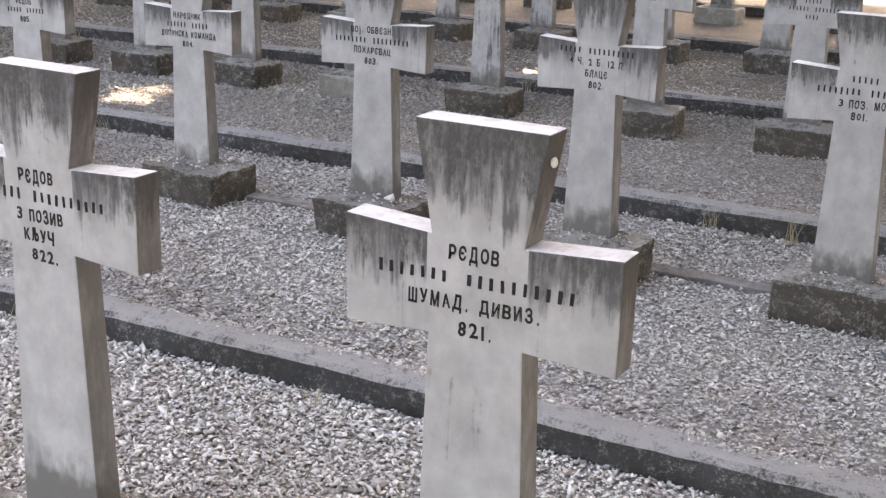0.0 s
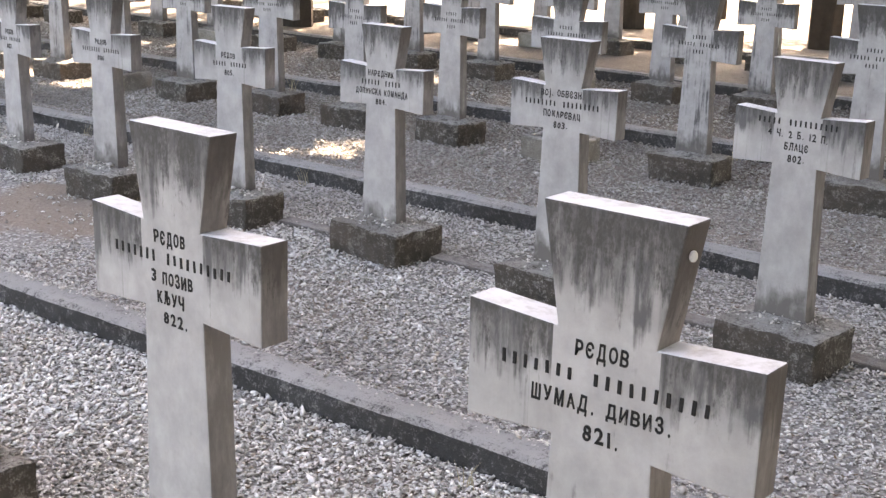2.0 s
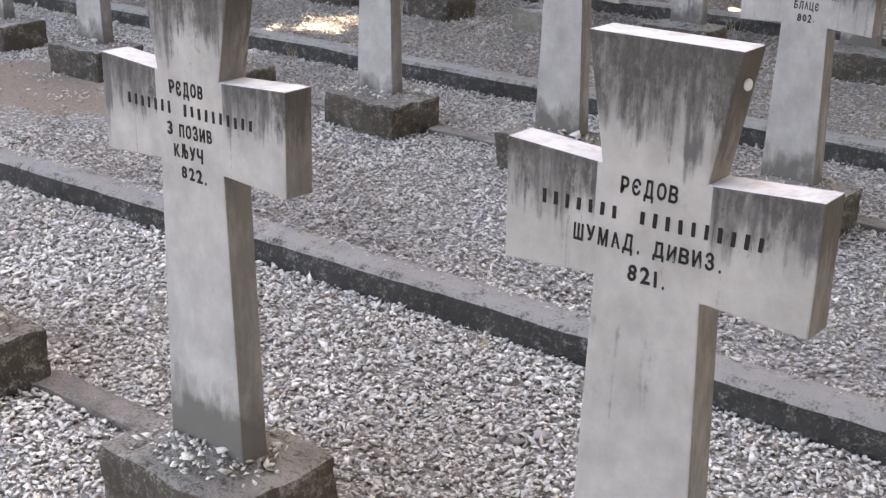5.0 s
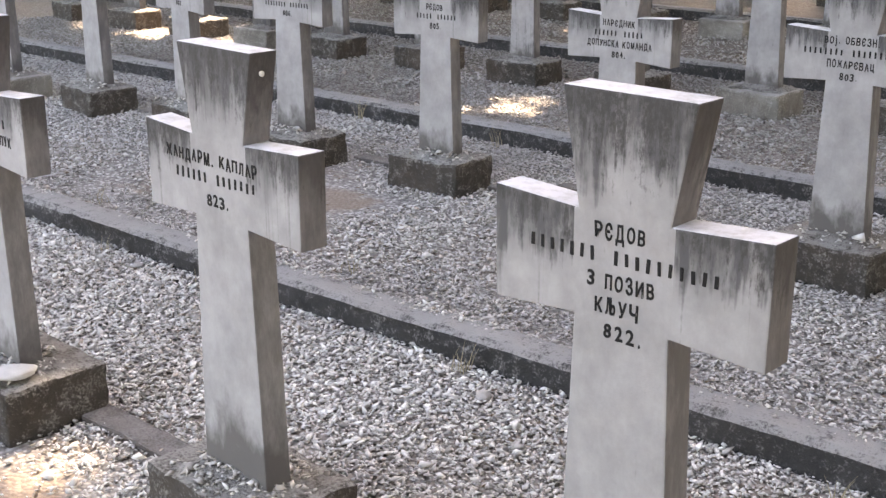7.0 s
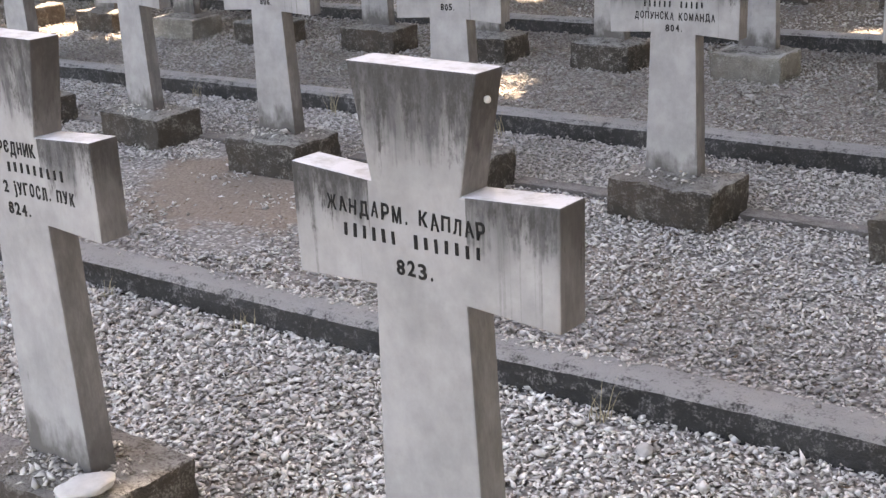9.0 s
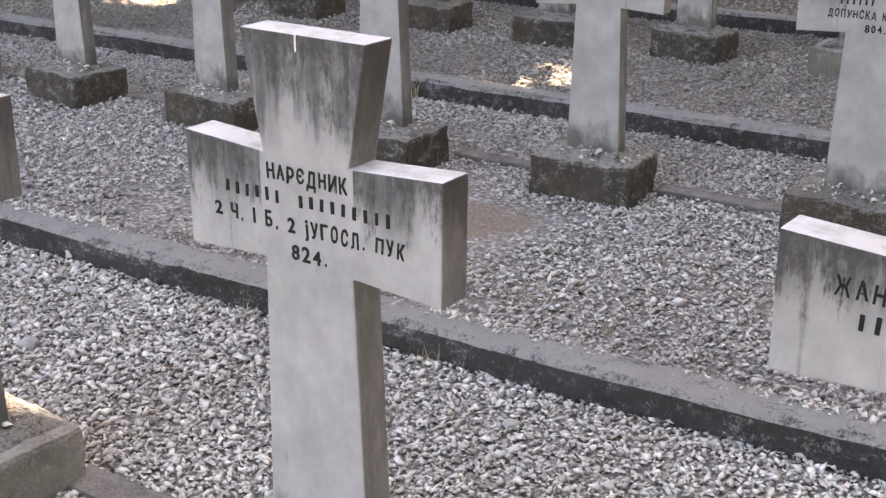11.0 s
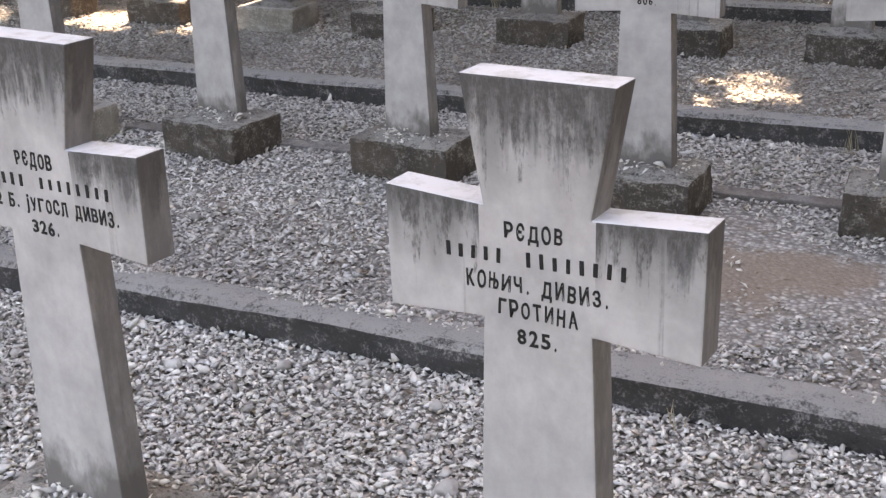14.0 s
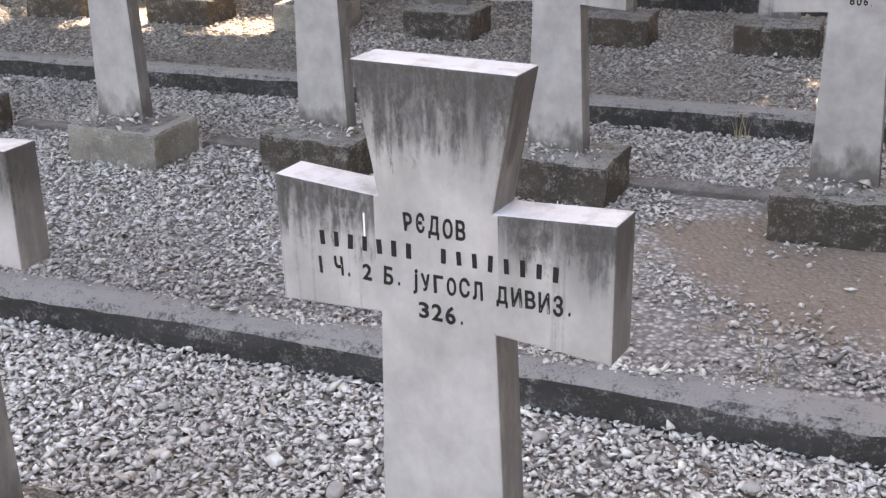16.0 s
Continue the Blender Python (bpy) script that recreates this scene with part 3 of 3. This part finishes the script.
# ---- dry leaf litter ----
LITTER = plain("dry_leaf_litter", (0.17, 0.12, 0.08), 0.8, 30, 0.5)
rnd = random.Random(5)
litter = bmesh.new()
for _ in range(3000):
    y = rnd.choice((rnd.uniform(-0.4, 1.0), rnd.uniform(1.25, 3.35), rnd.uniform(1.25, 3.35), rnd.uniform(3.6, 5.8), rnd.uniform(3.6, 5.8), rnd.uniform(6.0, 10.6), rnd.uniform(6.0, 10.6)))
    x, q, l, w, up = rnd.uniform(-9, 1), rnd.uniform(0, 6.28), rnd.uniform(.008, .019), rnd.uniform(.002, .005), rnd.uniform(0, .006)
    a, b = Vector((math.cos(q), math.sin(q), 0)), Vector((-math.sin(q), math.cos(q), 0))
    c = Vector((x, y, 0.011))
    v = [litter.verts.new(p) for p in (c - a * l + Vector((0, 0, up)), c - b * w, c + a * l + Vector((0, 0, up * .5)), c + b * w, c + Vector((0, 0, -.003)))]
    for i in range(4):
        litter.faces.new((v[i], v[(i + 1) % 4], v[4]))
tagged(part("leaf_litter", litter, LITTER), "small dry brown leaves scattered over the gravel", "leaf litter", kind="stuff")

# ---- shade trees around the graves, most of them added out of view ----
SUN_SPOTS = ((-4.78, 4.15, .46, .10), (-4.7, 4.45, .3, .07), (-8.45, 4.75, .75, .22), (-9.4, 4.75, .6, .2), (-4.98, 3.75, .38, .12), (-8.7, 4.9, .4, .2), (-2.5, -0.1, .14, .05), (-3.83, 0.02, .15, .07),
             (-7.0, 10.5, .8, .2), (-6.4, 11.1, .9, .3), (-5.3, 10.9, .6, .2), (-7.8, 10.2, .5, .15), (-3.2, 6.6, .4, .1), (-9.8, 7.0, .5, .15), (-6.2, 7.2, .3, .1))


def shade_tree(x, y, height, radius, deep, seed, leaves=20000, leaf=0.105):
    rnd = np.random.RandomState(seed)
    tree = new("tree")
    tree.matrix_basis = pose(x, y, 0)
    bm = bmesh.new()

    def limb(a, b, r0, r1, sides=9, rings=6):
        a, b = Vector(a), Vector(b)
        side = (b - a).cross(Vector((0.3, 0.2, 1))).normalized()
        other = (b - a).cross(side).normalized()
        last = None
        for i in range(rings + 1):
            f = i / rings
            c = a.lerp(b, f) + side * 0.12 * math.sin(f * 5 + seed) * (b - a).length * 0.1
            r = r0 + (r1 - r0) * f
            ring = [bm.verts.new(c + (side * math.cos(q * 6.283 / sides) + other * math.sin(q * 6.283 / sides)) * r * (1 + 0.12 * math.sin(q * 2.3 + i))) for q in range(sides)]
            if last:
                for q in range(sides):
                    bm.faces.new((last[q], last[(q + 1) % sides], ring[(q + 1) % sides], ring[q]))
            last = ring

    mid = height - deep
    limb((0, 0, -0.1), (0, 0, mid), 0.19, 0.12, rings=12)
    for k in range(9):
        q = k * 2.4 + seed
        z = mid - deep * 0.5 + k * deep * 0.12
        limb((0, 0, z), (math.cos(q) * radius * 0.75, math.sin(q) * radius * 0.75, z + deep * 0.45), 0.07, 0.02, 7)
    part("trunk", bm, BARK, tree, "dark slender trunk with limbs")
    d = rnd.normal(size=(leaves, 3))
    d /= np.linalg.norm(d, axis=1)[:, None]
    r = rnd.uniform(0, 1, leaves) ** 0.45
    lump = np.array([1 + 0.28 * noise.noise(Vector(v) * 2.2 + Vector((seed * 5.0, 0, 0))) for v in d.tolist()])
    c = d * (r * lump)[:, None] * (radius, radius, deep) + (0, 0, mid)
    flat = c + (x, y, 0)
    flat = flat[:, :2] - np.array(sun_way[:2]) * (flat[:, 2:] / sun_way.z)
    keep = np.ones(leaves, bool)
    for sx, sy, a, b in SUN_SPOTS:
        u, v = flat[:, 0] - sx, flat[:, 1] - sy
        keep &= (u / (a + 0.10)) ** 2 + (v / (b + 0.095)) ** 2 > 1
    c = c[keep]
    m = len(c)
    u, w = rnd.normal(size=(m, 3)), rnd.normal(size=(m, 3))
    u /= np.linalg.norm(u, axis=1)[:, None]
    w -= (w * u).sum(1)[:, None] * u
    w /= np.linalg.norm(w, axis=1)[:, None]
    size = rnd.uniform(0.75, 1.25, m)[:, None] * leaf
    co = np.stack([c - u * size, c - w * size * 0.5, c + u * size, c + w * size * 0.5], 1).reshape(-1, 3)
    me = bpy.data.meshes.new("crown")
    me.from_pydata(co.tolist(), [], np.arange(4 * m).reshape(m, 4).tolist())
    me.materials.append(LEAF)
    crown = new("crown", me)
    crown.parent = tree
    tagged(crown, "dense dark green leafy crown")
    return tagged(tree, "tall dark leafy tree placed to shade the graves", "tree", "shade trees")


# Known trunks: (-10.4, 9.6) and (-4.97, 12.6); the rest are added to block sun and sky.
for k, (x, y, h, r, deep) in enumerate(((-16, 11.6, 14, 4.4, 5.6), (-10.4, 9.6, 12.2, 6.2, 4.9), (-4.97, 12.6, 12.4, 6.6, 5.1), (0.6, 11.6, 12.2, 6.0, 4.9), (5.8, 11.2, 14, 4.4, 5.4), (10.5, 10.5, 14, 4.0, 5.0),
                                         (-1.8, 15.4, 25, 4.8, 8.2), (-7.6, 15.0, 25, 4.8, 8.2), (-13.3, 14.8, 24, 4.8, 8.0), (3.6, 15.4, 25, 4.8, 8.2), (8.8, 15.0, 24, 4.8, 8.0), (-18.5, 15.0, 24, 4.8, 8.0), (1.9, 8.5, 11, 4.8, 4.4), (2.9, -6.6, 12, 3.0, 5.6), (-0.4, -6.4, 12, 2.6, 4.6), (-7.7, 12.9, 12.2, 6.2, 4.9), (-14.5, 8.6, 12, 6.0, 4.8), (-2.2, 13.0, 12.2, 6.0, 4.9),
                                         (5.6, 5.2, 13, 3.0, 6.0), (5.4, 1.4, 13, 2.9, 6.1), (5.4, -2.4, 13, 2.9, 6.1), (5.8, -6.2, 12, 2.9, 5.6), (9.5, -0.5, 15, 3.4, 6.8), (9.5, -5.0, 15, 3.4, 6.8), (9.8, 4.5, 15, 3.4, 6.8),
                                         (-15.5, -2.0, 10.5, 3.4, 4.4), (-12.5, 5.5, 11.5, 7.0, 4.2))):
    shade_tree(x, y, h, r, deep, k + 1, *((14000, 0.165) if h > 20 else (30000, 0.14) if r > 4.6 and h < 13 else (20000, 0.105) if y > 7 else (7000, 0.18)))


# ---- gravel chips ----
def strew(x0, x1, y0, y1, count, seed):
    """Points strewn over a bed, thinned where the earth is bare."""
    rnd = np.random.RandomState(seed)
    p = np.stack([rnd.uniform(x0, x1, count), rnd.uniform(y0, y1, count), np.zeros(count)], 1)
    wave = 0.25 * np.sin(p[:, 0] * 9 + 2 * np.sin(p[:, 1] * 7)) + 0.2 * np.sin(p[:, 1] * 11 + p[:, 0] * 5)
    keep = np.ones(count, bool)
    for sx, sy, r in SOIL_SPOTS:
        d = np.hypot(p[:, 0] - sx, p[:, 1] - sy) / r + wave
        keep &= (rnd.uniform(size=count) < 0.12 + np.clip(d - 0.45, 0, 1) * 1.3)
    return p[keep]


def chips(name, p, size, seed, label, material, flat=True):
    """Broken chips, one low-sided solid each; flat ones have a plain underside."""
    rnd = np.random.RandomState(seed)
    m = len(p)
    unit = np.array([(1, 0, 0), (-1, 0, 0), (0, 1, 0), (0, -1, 0), (0, 0, 1), (0, 0, -1)], float)[:5 if flat else 6]
    if flat:
        unit[:4, 2] = -0.35
    co = unit[None] + rnd.normal(0, 0.24, (m, len(unit), 3))
    s = 1.07 * size * rnd.lognormal(0, 0.36, m) * np.clip(1 - (p[:, 0] + 3.5) * 0.05, 0.78, 1.03)
    co *= np.stack([s, s * rnd.uniform(.45, .8, m), s * rnd.uniform(.24, .5, m)], 1)[:, None]
    q, tilt = rnd.uniform(0, 6.283, m), rnd.normal(0, 0.4, m)
    ct, st = np.cos(tilt)[:, None], np.sin(tilt)[:, None]
    x, z = co[..., 0] * ct - co[..., 2] * st, co[..., 0] * st + co[..., 2] * ct
    cq, sq = np.cos(q)[:, None], np.sin(q)[:, None]
    lift = rnd.uniform(-0.15, 0.65, m) * s
    co = np.stack([x * cq - co[..., 1] * sq + p[:, :1], x * sq + co[..., 1] * cq + p[:, 1:2], z + lift[:, None] + p[:, 2:]], -1)
    tri = np.array([(0, 2, 4), (2, 1, 4), (1, 3, 4), (3, 0, 4), (0, 1, 2), (0, 3, 1)] if flat else
                   [(0, 2, 4), (2, 1, 4), (1, 3, 4), (3, 0, 4), (2, 0, 5), (1, 2, 5), (3, 1, 5), (0, 3, 5)])
    faces = (tri[None] + len(unit) * np.arange(m)[:, None, None]).reshape(-1)
    me = bpy.data.meshes.new(name)
    me.vertices.add(len(unit) * m)
    me.vertices.foreach_set("co", co.ravel())
    me.loops.add(len(faces))
    me.loops.foreach_set("vertex_index", faces.astype(np.int32))
    me.polygons.add(len(faces) // 3)
    me.polygons.foreach_set("loop_start", np.arange(0, len(faces), 3, dtype=np.int32))
    me.update(calc_edges=True)
    me.materials.append(material)
    return tagged(new(name, me), label, "gravel", kind="stuff")


chips("gravel", strew(-7.6, 1.3, -0.55, 1.10, 152000, 1), 0.0075, 1, "loose white and grey broken marble chips", CHIPS, False)
chips("gravel", strew(-9.4, 1.2, 1.18, 3.43, 128000, 2), 0.0078, 2, "loose greyish marble chips mixed with earth", DULL_CHIPS)
chips("gravel", strew(-10.5, 0.6, 3.55, 5.86, 62000, 3), 0.0088, 3, "sparse dusty marble chips on bare earth", DUSTY_CHIPS)
rnd = np.random.RandomState(8)
on_kerb = np.stack([rnd.uniform(-8, 1.2, 5200), 1.185 - 0.06 * rnd.uniform(0, 1, 5200) ** 1.4, np.full(5200, 0.093)], 1)
on_kerb[:, 1] += 0.045 * np.clip((on_kerb[:, 0] + 3) / 2, 0, 1)
on_kerb = on_kerb[np.sin(on_kerb[:, 0] * 5 + 1.7 * np.sin(on_kerb[:, 0] * 2.3)) + rnd.normal(0, 0.6, 5200) > 0.2]
chips("gravel", strew(-14, 1.0, 5.99, 8.35, 34000, 6), 0.0095, 6, "few dusty marble chips on dark earth", DUSTY_CHIPS)
chips("gravel", on_kerb, 0.0072, 9, "marble chips lying on the top of the kerb", DULL_CHIPS)
tops = []
for x, y, k in [(r[0], r[1], 160) for r in SECOND] + [(r[0], r[1], 60 if i == 4 else 420) for i, r in enumerate(FRONT)]:
    q = np.random.RandomState(int(abs(x) * 100)).normal(0, 1, (k, 3)) * (0.095, 0.075, 0)
    q = q[(abs(q[:, 0]) < 0.17) & (abs(q[:, 1]) < 0.12)]
    edge = np.maximum(abs(q[:, 0]) / 0.17, abs(q[:, 1]) / 0.12)
    q[:, 2] = 0.142 + (1 - edge ** 2) * 0.028
    tops.append(q + (x, y + THICK / 2, 0))
chips("gravel", np.concatenate(tops), 0.0088, 4, "marble chips strewn on the tops of the plinths", DULL_CHIPS)
